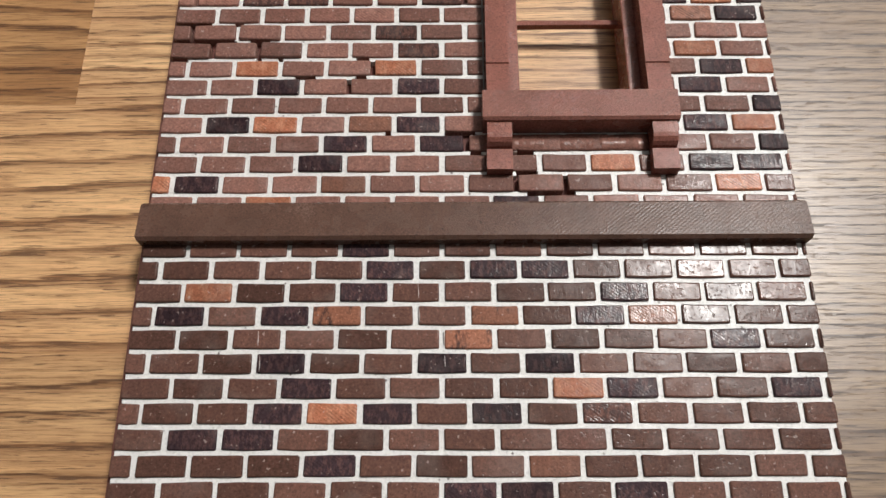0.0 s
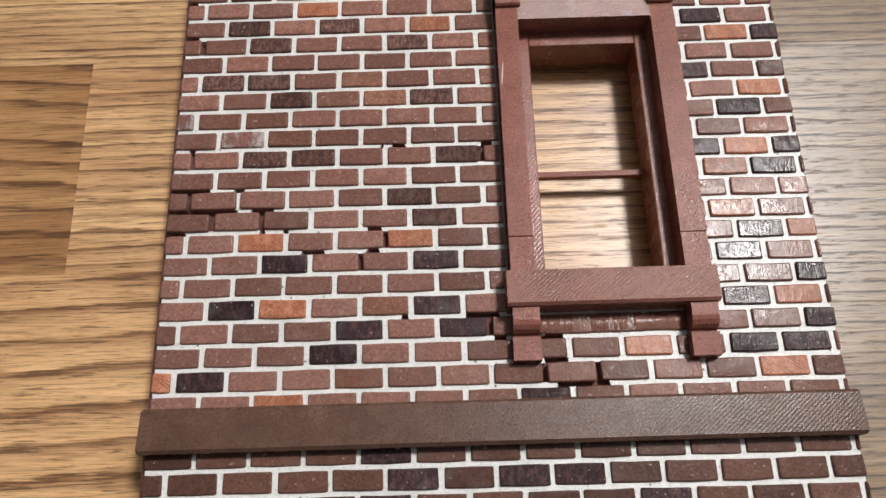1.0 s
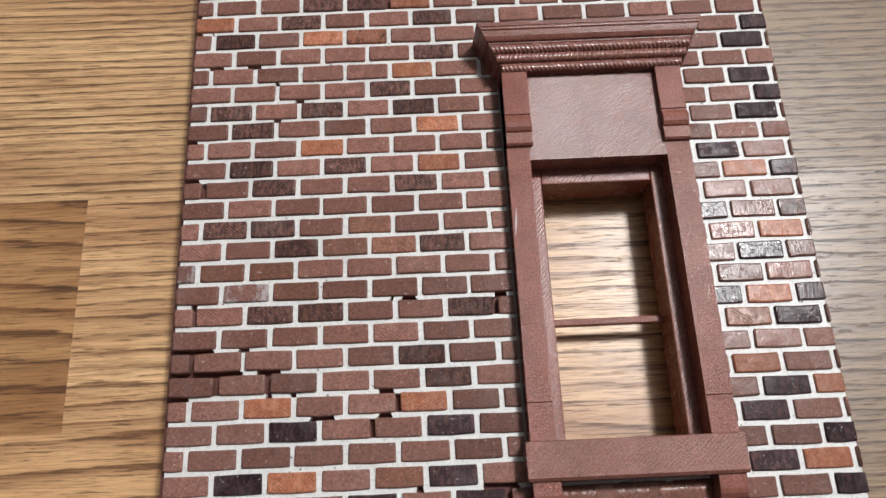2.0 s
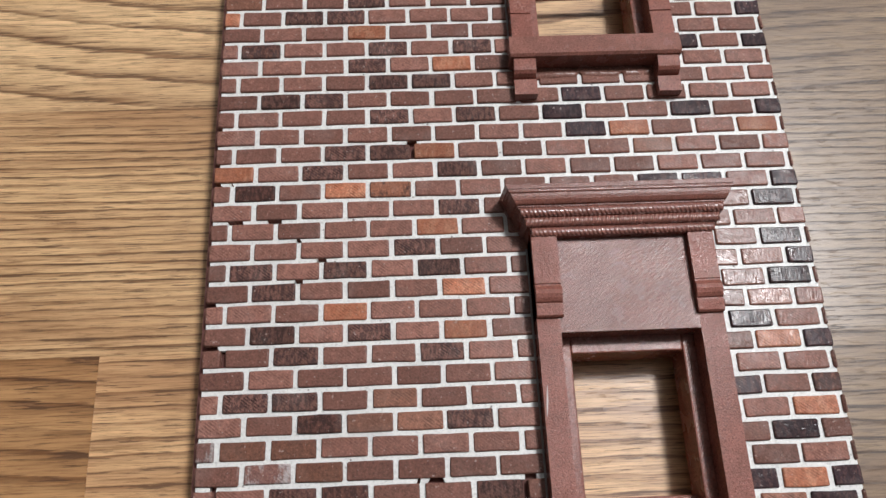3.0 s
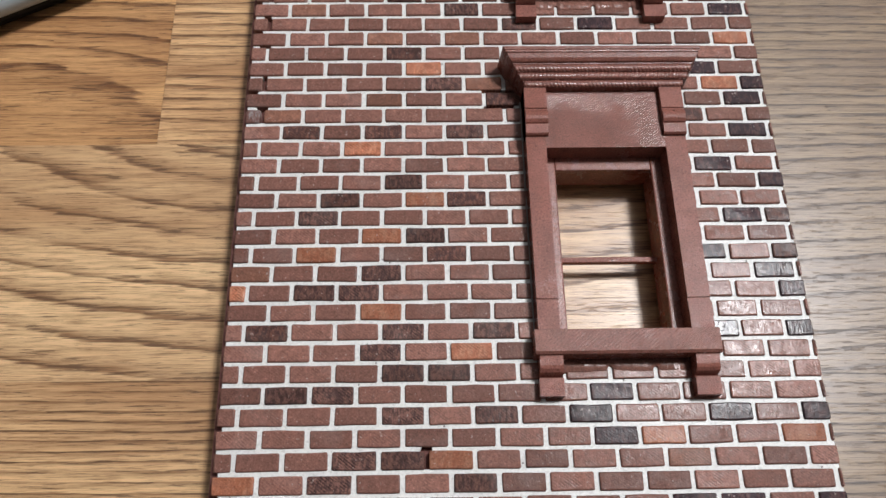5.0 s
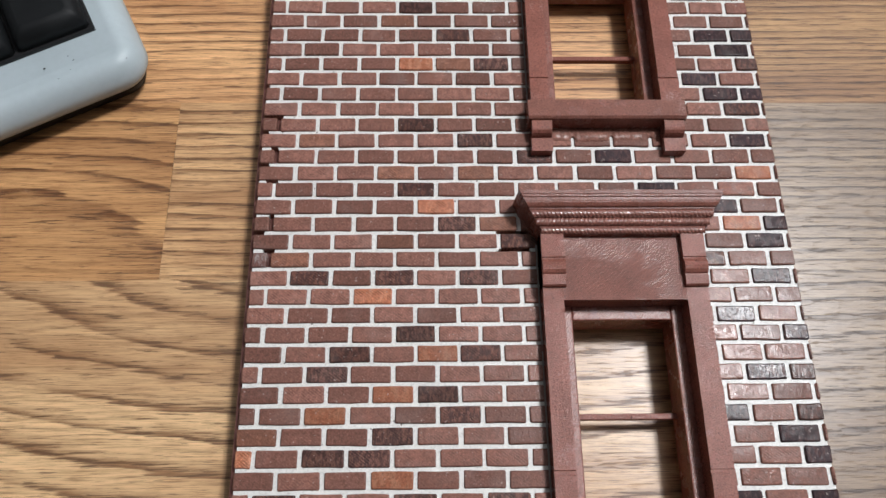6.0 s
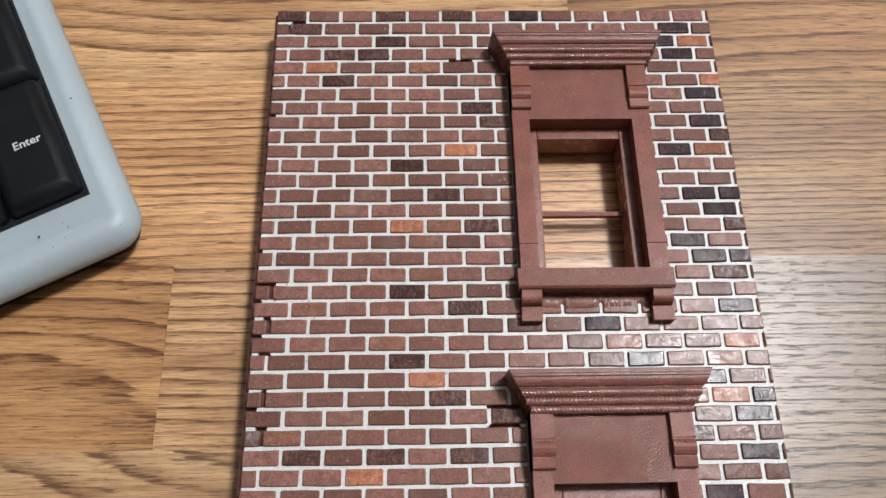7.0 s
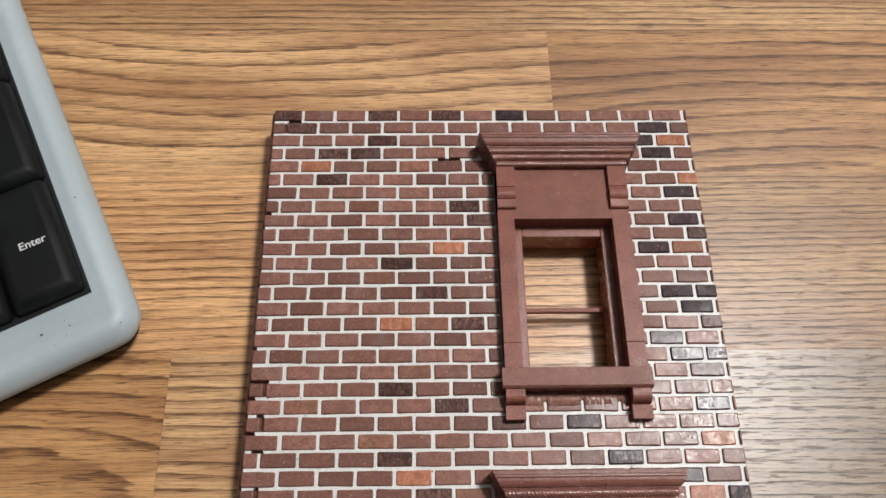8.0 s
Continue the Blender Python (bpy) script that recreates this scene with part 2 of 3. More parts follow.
def plain_material(name, base, rough, grain=300.0, depth=0.0001, amount=0.12, metal=0.0, spec=0.5):
    n = Nodes(name)
    co, rnd = n.place()
    a = n.noise(co, grain, 4, 0.6)
    b = n.noise(co, grain / 14, 3, 0.55)
    col = n.mix(n.ramp(b, (0.3, 0.0), (0.75, 1.0)), tint(base, 1 - amount), tint(base, 1 + amount))
    col = n.mix(n.ramp(a, (0.35, amount * 2), (0.55, 0.0)), col, tint(base, 0.7))
    r = n.ramp(b, (0.3, max(0.05, rough - 0.07)), (0.75, rough + 0.08))
    return n.finish(col, r, n.bump(a, 0.4, depth), metal=metal, spec=spec)


MORTAR = mortar_material()
CORE = plain_material("core_dark", (0.130, 0.040, 0.030), 0.7, 900, 0.0002)
TRIM = paint_material("trim_red_brown", (0.268, 0.103, 0.078), 0.00048, 0.24, 0.19, 0.7, 0.00011, 50, 0.7, 0.17)
PANELS = [
    paint_material("panel_glossy", (0.214, 0.083, 0.063), 0.00046, 0.80, 0.24, 0.3, 0.00012, 50, 0.5, 0.60),
    paint_material("panel_wiped", (0.222, 0.086, 0.064), 0.00046, 0.90, 0.18, 0.6, 0.00012, 50, 0.5, 0.32, (0.0215, 0.2555)),
    paint_material("panel_matte", (0.232, 0.086, 0.062), 0.00046, 0.10, 0.42, 1.3, 0.00010, 50, 0.7, 0.22),
]
HOOD = paint_material("hood_red_brown", (0.218, 0.085, 0.064), 0.00050, 0.10, 0.27, 0.4, 0.00010, 4, 0.6, 0.3)
ROPE = paint_material("rope_red_brown", (0.218, 0.085, 0.064), 0.00050, 0.05, 0.17, 0.4, 0.00005, 40, 0.3, 0.7)
LEDGE = paint_material("ledge_brown", (0.122, 0.066, 0.048), 0.00055, 0.28, 0.27, 0.2, 0.00010, 50, 0.35, 0.20)
SILL = paint_material("sill_red_brown", (0.250, 0.104, 0.079), 0.00055, 0.55, 0.24, 0.4, 0.00012, 50, 0.7, 0.22)
SASH = paint_material("sash_red_brown", (0.248, 0.092, 0.068), 0.00060, 0.45, 0.25, 0.3, 0.00012, 40, 0.3, 0.4)
GLUE = plain_material("glue_grey", (0.30, 0.27, 0.26), 0.4, 900)
SCRATCH = plain_material("bare_scratch", (0.55, 0.48, 0.45), 0.6)
WOOD = wood_material()
SILVER = plain_material("silver_plastic", (0.43, 0.50, 0.53), 0.46, 700, 0.00002, 0.05, 0.0)
BLACK = plain_material("black_plastic", (0.007, 0.008, 0.009), 0.54, 2500, 0.00003, 0.2, spec=0.22)
WELL = plain_material("black_well", (0.006, 0.006, 0.007), 0.5, 900, 0.00003)
PRINT = plain_material("white_print", (0.72, 0.72, 0.70), 0.5)
WALL_PAINT = plain_material("wall_paint", (0.22, 0.22, 0.22), 0.8, 40, 0.0005, 0.04)
FLOOR_MAT = plain_material("floor_brown", (0.12, 0.085, 0.06), 0.5, 30, 0.0005)

# ---------------------------------------------------------------- mesh helpers


def mesh_of(name, verts, faces, mats, smooth=None, slots=None):
    """smooth: for each face, whether it is shaded round."""
    me = bpy.data.meshes.new(name)
    me.from_pydata(verts, [], faces)
    for m in mats:
        me.materials.append(m)
    if slots is not None:
        me.polygons.foreach_set("material_index", slots)
    if smooth is not None:
        me.polygons.foreach_set("use_smooth", smooth)
    me.update()
    return me


def part(name, bm, material, parent, label=""):
    """Links a bmesh as one mesh object under a thing or under a part."""
    bmesh.ops.recalc_face_normals(bm, faces=bm.faces)
    me = bpy.data.meshes.new(name)
    bm.to_mesh(me)
    bm.free()
    me.materials.append(material)
    ob = new(name, me)
    ob.parent = parent
    if label:
        tagged(ob, label)
    return ob


def add_box(bm, x0, x1, y0, y1, z0, z1):
    vs = [bm.verts.new((x, y, z)) for z in (z0, z1) for y in (y0, y1) for x in (x0, x1)]
    for q in ((0, 2, 3, 1), (4, 5, 7, 6), (0, 1, 5, 4), (2, 6, 7, 3), (0, 4, 6, 2), (1, 3, 7, 5)):
        bm.faces.new([vs[i] for i in q])
    return vs


def box_mesh(x0, x1, y0, y1, z0, z1, bevel=0.0, seg=2):
    bm = bmesh.new()
    add_box(bm, x0, x1, y0, y1, z0, z1)
    if bevel:
        bmesh.ops.bevel(bm, geom=bm.edges[:], offset=bevel, segments=seg, affect="EDGES", profile=0.6)
    return bm


def loft_y(rings, lean=0.0):
    """A solid through rectangles (y, x0, x1, z0, z1), one after the other along y; lean: how far their ends slope in."""
    bm = bmesh.new()
    prev = None
    for y, x0, x1, z0, z1 in rings:
        cur = [bm.verts.new(p) for p in ((x0, y, z0), (x1, y, z0), (x1 - lean, y, z1), (x0 + lean, y, z1))]
        if prev is None:
            bm.faces.new(cur)
        else:
            for i in range(4):
                bm.faces.new((prev[i], prev[(i + 1) % 4], cur[(i + 1) % 4], cur[i]))
        prev = cur
    bm.faces.new(prev[::-1])
    return bm


def soften(bm, offset, seg=1):
    es = [e for e in bm.edges if len(e.link_faces) == 2 and e.calc_face_angle(0) > 0.5]
    bmesh.ops.bevel(bm, geom=es, offset=offset, segments=seg, affect="EDGES", profile=0.6, clamp_overlap=True)
    return bm


# ---------------------------------------------------------------- room
def slab(name, label, x0, x1, y0, y1, z0, z1, mat):
    bm = box_mesh(x0, x1, y0, y1, z0, z1)
    return tagged(part(name, bm, mat, None), label, "room", kind="structure")


# Unseen room, added to close in the desk; its grey sets the bounced light.
RX0, RX1, RY0, RY1, RZ0, RZ1 = -1.6, 1.9, -1.4, 1.25, -0.74, 1.75
slab("floor", "plain brown floor, added out of view to close the room", RX0, RX1, RY0, RY1, RZ0 - 0.1, RZ0, FLOOR_MAT)
slab("ceiling", "plain grey ceiling, added out of view to bounce light", RX0, RX1, RY0, RY1, RZ1, RZ1 + 0.1, WALL_PAINT)
slab("wall_west", "plain grey wall, added out of view to bounce light", RX0 - 0.1, RX0, RY0, RY1, RZ0, RZ1, WALL_PAINT)
slab("wall_east", "plain grey wall, added out of view to bounce light", RX1, RX1 + 0.1, RY0, RY1, RZ0, RZ1, WALL_PAINT)
slab("wall_south", "plain grey wall, added out of view to bounce light", RX0, RX1, RY0 - 0.1, RY0, RZ0, RZ1, WALL_PAINT)
slab("wall_north", "plain grey wall, added out of view to bounce light", RX0, RX1, RY1, RY1 + 0.1, RZ0, RZ1, WALL_PAINT)

# ---------------------------------------------------------------- desk
DX0, DX1, DTHICK = -0.72, 0.80, 0.026
desk = tagged(new("desk"), "desk with an oak laminate top in staggered strips", "desk")
desk.location = (0.04, 0.19, RZ0)
desk_inv = Matrix.Translation(-desk.location)


def under_desk(ob):
    ob.parent = desk
    ob.matrix_parent_inverse = desk_inv
    return ob


rng = random.Random(7)
K0, K1 = -10, 11
# where the strips begin; three make a plank, whose long edges have swollen up a little
EDGE = {0: 0.1025, 1: 0.1495, 2: 0.2060, 3: 0.2625, 4: 0.3092, 5: 0.3635, 6: 0.4165}
CUP = 0.0006
# the joints in a strip, and for each stave from left to right: red, green and blue tone, how far its rings arch,
# and round which place
# Left staves are lightened, right ones darkened: uneven light put into their tone.
# The joints at 0.052 to 0.060 are made up to part the two.
STAVES = {
    -2: ((0.054,), ((0.90, 0.82, 0.72, 0.2, -0.02, 0.06), (0.40, 0.385, 0.35, 0.0))),
    -1: ((0.058,), ((1.10, 1.01, 0.90, 0.45, -0.02, 0.115), (0.40, 0.385, 0.35, 0.0))),
    0: ((-0.0755, 0.052), ((0.76, 0.64, 0.50, 0.3, -0.3, 0.13), (1.12, 1.06, 0.98, 0.0), (0.42, 0.405, 0.37, 0.0))),
    1: ((0.056,), ((1.02, 0.98, 0.90, 0.0), (0.40, 0.385, 0.35, 0.0))),
    2: ((0.060,), ((1.06, 1.05, 1.00, 1.0, -0.02, 0.272), (0.41, 0.395, 0.36, 0.4, 0.16, 0.20))),
    3: ((-0.0755, 0.053), ((0.90, 0.75, 0.58, 0.6, -0.11, 0.285), (1.10, 1.04, 0.94, 0.0), (0.40, 0.385, 0.35, 0.0))),
    4: ((0.058,), ((1.20, 1.05, 0.90, 0.0), (0.66, 0.56, 0.42, 0.0))),
    5: ((0.030,), ((1.10, 1.00, 0.88, 1.0, -0.05, 0.452), (0.76, 0.61, 0.45, 1.0, 0.11, 0.335))),
    6: ((-0.14, 0.19), ((0.74, 0.66, 0.56, 0.0), (0.88, 0.79, 0.68, 0.0), (0.78, 0.68, 0.57, 0.0))),
}


def edge(k):
    return EDGE.get(k, 0.1025 + 0.0532 * k if k < 0 else 0.4165 + 0.0532 * (k - 6))


def swell(y):
    """The desk's surface across a plank."""
    k = next(i for i in range(K0, K1 + 1) if y <= edge(i + 1) + 1e-9 or i == K1)
    low = k - (k - 1) % 3
    u = 2 * (y - edge(low)) / (edge(low + 3) - edge(low)) - 1
    return CUP * (min(1.0, abs(u)) ** 4 - 1)


def stave_mesh(x0, x1, low, high, origin):
    """A strip of the top, cupped with its plank."""
    ox, oy = origin
    cuts = [low + (high - low) * i / 12 for i in range(13)]
    v = [(x - ox, y - oy, swell(y + (0.00001 if y == low else 0))) for y in cuts for x in (x0, x1)]
    f = [(2 * i, 2 * i + 1, 2 * i + 3, 2 * i + 2) for i in range(12)]
    i = len(v)
    v += [(x - ox, y - oy, -DTHICK) for y in (low, high) for x in (x0, x1)]
    v += [(x - ox, y - oy, swell(y + e)) for y, e in ((low, 0.00001), (high, 0)) for x in (x0, x1)]
    f += [(i, i + 2, i + 3, i + 1), (i, i + 1, i + 5, i + 4), (i + 2, i + 6, i + 7, i + 3), (i, i + 4, i + 6, i + 2), (i + 1, i + 3, i + 7, i + 5)]
    return mesh_of("stave", v, f, [WOOD], [k < 12 for k in range(len(f))])


for k in range(K0, K1):
    y0, y1 = edge(k), edge(k + 1)
    if k in STAVES:
        cuts, looks = STAVES[k]
    else:
        first = 0.185 + 0.05 * rng.random()
        cuts = sorted(c for c in (first + 0.41 * i for i in range(-4, 5)) if DX0 + 0.03 < c < DX1 - 0.03)
        looks = [(t, t * 0.94, t * 0.84, rng.choice((0.0, 0.0, 1.0))) for t in (rng.uniform(0.8, 1.1) for _ in range(len(cuts) + 1))]
    ends = [DX0, *cuts, DX1]
    for a, b, shade in zip(ends, ends[1:], looks):
        origin = shade[4:] or ((a + b) / 2, (y0 + y1) / 2)
        ob = new("stave", stave_mesh(a, b, y0, y1, origin))
        ob.location = (*origin, 0)
        ob.color = shade[:4]
        under_desk(ob)
DY0, DY1 = edge(K0), edge(K1)
for x in (DX0 + 0.05, DX1 - 0.05):
    bm = box_mesh(x - 0.011, x + 0.011, DY0 + 0.04, DY1 - 0.04, RZ0, -DTHICK, 0.002)
    under_desk(part("side_panel", bm, WOOD, None))

# ---------------------------------------------------------------- model facade
C, R = 0.00909, 0.0042
X0, ROW_Y, FACE = -0.0531, 0.175 - 36.5 * 0.0042, 0.0106
LEFT, RIGHT = X0 + 0.10 * C, X0 + 13.12 * C
ROW_MIN, ROW_MAX = -5, 84
Z_CORE, Z_MORTAR = 0.0086, 0.01012
facade = tagged(new("model_facade"), "unfinished model of a brick house front lying flat on the desk", "model building")
facade.location = (0.0067, ROW_Y + R * ROW_MIN, 0)
facade_inv = Matrix.Translation(-facade.location)


def under_facade(ob):
    ob.parent = facade
    ob.matrix_parent_inverse = facade_inv
    return ob


# windows: sill bottom, opening bottom, opening top; and the hood above: panel, cornice height
WINDOWS = [(0.0890, 0.0955, 0.14735), (0.2066, 0.2117, 0.25245), (0.2956, 0.3007, 0.3412)]
HOODS = [(0.0184, 0.0100, 0.0089), (0.0143, 0.0093, 0.0077), (0.0151, 0.0094, 0.0071)]
WX0, WX1 = 0.0124, 0.0422


def blocked(y):
    """Whether a window's hole crosses the wall at y."""
    return any(s + 0.002 < y < t + 0.0165 for s, b, t in WINDOWS)


# the shell behind the bricks, in pieces round the three holes
ys = [ROW_Y + R * ROW_MIN + 0.0004]
for s, b, t in WINDOWS:
    ys += [b - 0.003, t + 0.004]
ys.append(ROW_Y + R * (ROW_MAX + 1) - 0.0004)
for i, (a, b) in enumerate(zip(ys, ys[1:])):
    spans = ((LEFT - 0.0009, WX0 + 0.001), (WX1 - 0.001, RIGHT - 0.0004)) if i % 2 else ((LEFT - 0.0009, RIGHT - 0.0004),)
    for x0, x1 in spans:
        under_facade(part("shell", box_mesh(x0, x1, a, b, 0, Z_CORE), CORE, None, "dark moulded shell behind the brickwork"))

# odd bricks, row by row from the bottom: brick number and its kind
# 63:7 is dusky in part for the shade under the sill bracket
ODD = """
-4:2D 6O 10D|-3:4D 8b|-2:1D 5O 11D|-1:3D 9D|0:6D 7D 9D|1:4D 8b|2:1D 2D 8m|3:3D 4O 5D 7D 9d|4:3D 8O 9D 12D|5:3D 6D 8D
6:6M 11D|7:1D 3D 4M 7M 9D 10b|8:1O 4D 9D|9:5D 7D 8D|10:4D|12:2O 7D|13:0O 1D 4b 12O|14:3D 9O 11D 12D|15:4D 6D 13D
16:1D 2O 4b 5D 11D 12O|17:13D|18:2D 5D 11D|19:2O 5O 12D 13O|20:5d 11O|21:5d|22:11b 12D|23:2D 3d 6D 11D 12O 13D|24:1g 2b
25:0g 1b 2b 12D|26:2d 3b 4b 5D 12O|27:1D 2D 4b 11D 13d|29:2D 5D 12O 13D|30:1D 3D 5O 11D|31:3O|32:1D 5O 12D|33:1D 3D 5D 13D
34:4D 12D|35:5O|36:5D 12D|37:1d 3O 4M 10D 11D 13D|38:0O 2D 5D|39:3D 4D 5O 10b|40:8D 9O 12O|41:4D 6D 8D 11D 13D|42:1D 2D 8D
43:4D 5D|44:3D 5O|45:1d 4D 6D 11D 13D|46:3O|47:0O 2D 3D 13D|48:0b 3D 12D|49:2O 5d 11D 13d|50:3O 4D|51:2D 12D 13d
52:2d 4O 5d|53:4D 13D|54:11D|55:3O|56:1d 3d 5D 12D|57:0g 1b 11d|58:3b 6d 12D|59:5D 6b 12O 13D|60:4O 11D|61:4d 10D
62:3b 5b 12O|63:7d 9D|64:1b 5D 12D|65:4d|66:4b 12d|67:12D 13D|68:11D|69:4O 5b 6D 13d|70:12D|71:5d 12D 13D|72:3b|73:4d
74:5O 11D 12O|75:13d|76:6D 12D|77:3b 6D|78:12D|79:2d 13O|80:1O 4b|81:2D 3d 12D|82:3d 11D 12O|83:1D 12D|84:0d 3D 5d 7D
"""
KIND = {}
for chunk in ODD.replace("\n", "|").split("|"):
    if chunk:
        row, bricks = chunk.split(":")
        for b in bricks.split():
            KIND[int(row), int(b[:-1])] = b[-1]

# mortar that has fallen out: row, from, to along the bed above it; and upright joints
BED_GAPS = """19 0.1 0.5|19 1.95 2.1|19 2.45 2.55|19 4.15 4.45|20 0.1 1.5|20 1.75 2.25|21 0.1 0.95|21 1.36 1.62|18 2.8 3.3|18 4.1 4.4
15 4.8 4.95|23 0.4 0.52|23 4.38 4.46|23 4.6 4.95|23 6.5 6.75|29 0.05 0.42|31 0.05 0.32|32 1.92 2.1|33 2.38 2.62|34 1.93 2.08|35 1.32 1.62
35 0.45 0.8|37 0.05 0.28|37 0.46 0.54|38 0.05 0.2|39 4.35 4.62|57 0.35 0.62|57 5.96 6.78|58 5.96 6.95|58 0.1 0.34|59 0.4 0.56|61 0.28 0.62
62 0.05 0.36|63 0.34 0.56|64 0.05 0.3|65 0.1 0.6|67 0.1 0.2|80 5.2 5.9|83 0.5 0.95|12 7.72 8.72|13 7.52 7.95|14 7.4 7.9|14 6.58 6.85|15 6.05 6.75|76 0.1 0.28|40 0.05 0.2"""
HEAD_GAPS = {(21, 1), (20, 2), (20, 4), (19, 9), (18, 8), (23, 1), (23, 13), (29, 1), (39, 9), (65, 1), (63, 1), (59, 1), (57, 1), (83, 1), (13, 15), (13, 17), (15, 13)}
GAPS = {}
for chunk in BED_GAPS.replace("\n", "|").split("|"):
    row, a, b = chunk.split()
    GAPS.setdefault(int(row), []).append((float(a), float(b)))


def cut_out(spans, holes):
    """What is left of some spans when the holes are taken away."""
    for a, b in holes:
        spans = [s for x0, x1 in spans for s in ((x0, min(x1, a)), (max(x0, b), x1)) if s[1] - s[0] > 1e-5]
    return spans


JOINT_X, JOINT_Y = 0.096 * C, 0.195 * R
mv, mf = [], []


def mortar_block(x0, x1, y0, y1, z, cut=(0, 0)):
    """cut: how far its two ends slant, where the next piece has crumbled away."""
    i = len(mv)
    for zz in (Z_CORE - 0.0004, z):
        mv.extend(((x0, y0, zz), (x1, y0, zz), (x0 - cut[0], y1, zz), (x1 + cut[1], y1, zz)))
    mf.extend([i + j for j in q] for q in ((4, 5, 7, 6), (0, 1, 5, 4), (2, 6, 7, 3), (0, 4, 6, 2), (1, 3, 7, 5)))


for row in range(ROW_MIN, ROW_MAX + 1):
    y0, y1 = ROW_Y + R * row, ROW_Y + R * (row + 1)
    hole = [(WX0, WX1)] if blocked((y0 + y1) / 2) else []
    for i in range(1, 27):
        if i % 2 == row % 2 and (row, i) not in HEAD_GAPS:
            x = X0 + i * C / 2
            for a, b in cut_out([(max(LEFT, x - JOINT_X / 2), min(RIGHT, x + JOINT_X / 2))], hole):
                mortar_block(a - 0.0001, b + 0.0001, y0 + JOINT_Y / 2, y1 - JOINT_Y / 2, Z_MORTAR - 0.00005 * rng.random())
    if row < ROW_MAX:
        hole = [(WX0, WX1)] if blocked(y1) else []
        gaps = [(X0 + a * C, X0 + b * C) for a, b in GAPS.get(row, [])]
        for a, b in cut_out([(LEFT + 0.0002, RIGHT - 0.0002)], hole + gaps):
            cut = [rng.uniform(-0.2, 0.6) * 0.001 if LEFT + 0.001 < e < RIGHT - 0.001 else 0 for e in (a, b)]
            mortar_block(a, b, y1 - JOINT_Y / 2 - 0.00005, y1 + JOINT_Y / 2 + 0.00005, Z_MORTAR - 0.00005 * rng.random(), cut)
mortar = new("mortar", mesh_of("mortar", mv, mf, [MORTAR]))
under_facade(tagged(mortar, "white mortar, crumbled away in places", kind="stuff"))


def brick_shape(w, h, seed):
    """A small brick with clipped corners and a rounded upper edge; its base lies at z 0. Also which faces are round."""
    r = random.Random(seed)
    c, top = 0.00022, FACE - Z_CORE + 0.0003
    nudge = [(r.uniform(-1, 1) * 0.00007, r.uniform(-1, 1) * 0.00009) for _ in range(10)]

    def outline(inset, z):
        x, y, k = w / 2 - inset, h / 2 - inset, c - inset * 0.2
        pts = [(-x + k, -y), (x * r.uniform(-0.2, 0.2), -y), (x - k, -y), (x, -y + k), (x, y - k), (x - k, y), (x * r.uniform(-0.2, 0.2), y), (-x + k, y), (-x, y - k), (-x, -y + k)]
        return [(a + da, b + db, z) for (a, b), (da, db) in zip(pts, nudge)]

    levels = ((0, 0), (0, top - 0.00028), (0.00009, top - 0.00008), (0.00028, top))
    v = [p for inset, z in levels for p in outline(inset, z)]
    f = [[10 * k + i, 10 * k + (i + 1) % 10, 10 * k + 10 + (i + 1) % 10, 10 * k + 10 + i] for k in range(3) for i in range(10)]
    f.append([30 + i for i in range(10)])
    return v, f, [len(q) == 4 for q in f]


def bricks_of(row):
    """The bricks of a row: number, left and right end."""
    hole = [(WX0, WX1)] if blocked(ROW_Y + R * (row + 0.5)) else []
    marks = [i * C / 2 + X0 for i in range(-1, 29) if i % 2 == row % 2]
    for number, (a, b) in enumerate(zip(marks, marks[1:]) if row % 2 else zip(marks[0:], marks[1:])):
        x0, x1 = max(a + JOINT_X / 2, LEFT), min(b - JOINT_X / 2, RIGHT)
        for s, e in cut_out([(x0, x1)], hole):
            if e - s > 0.0006:
                yield number, s, e


# the stretch that the eye passes nearest stands brick by brick, the rest is one piece
NEAR_ROWS = range(2, 24)
shared = {}
rest_v, rest_f, rest_m, rest_s = [], [], [], []
letters = list(BRICKS)
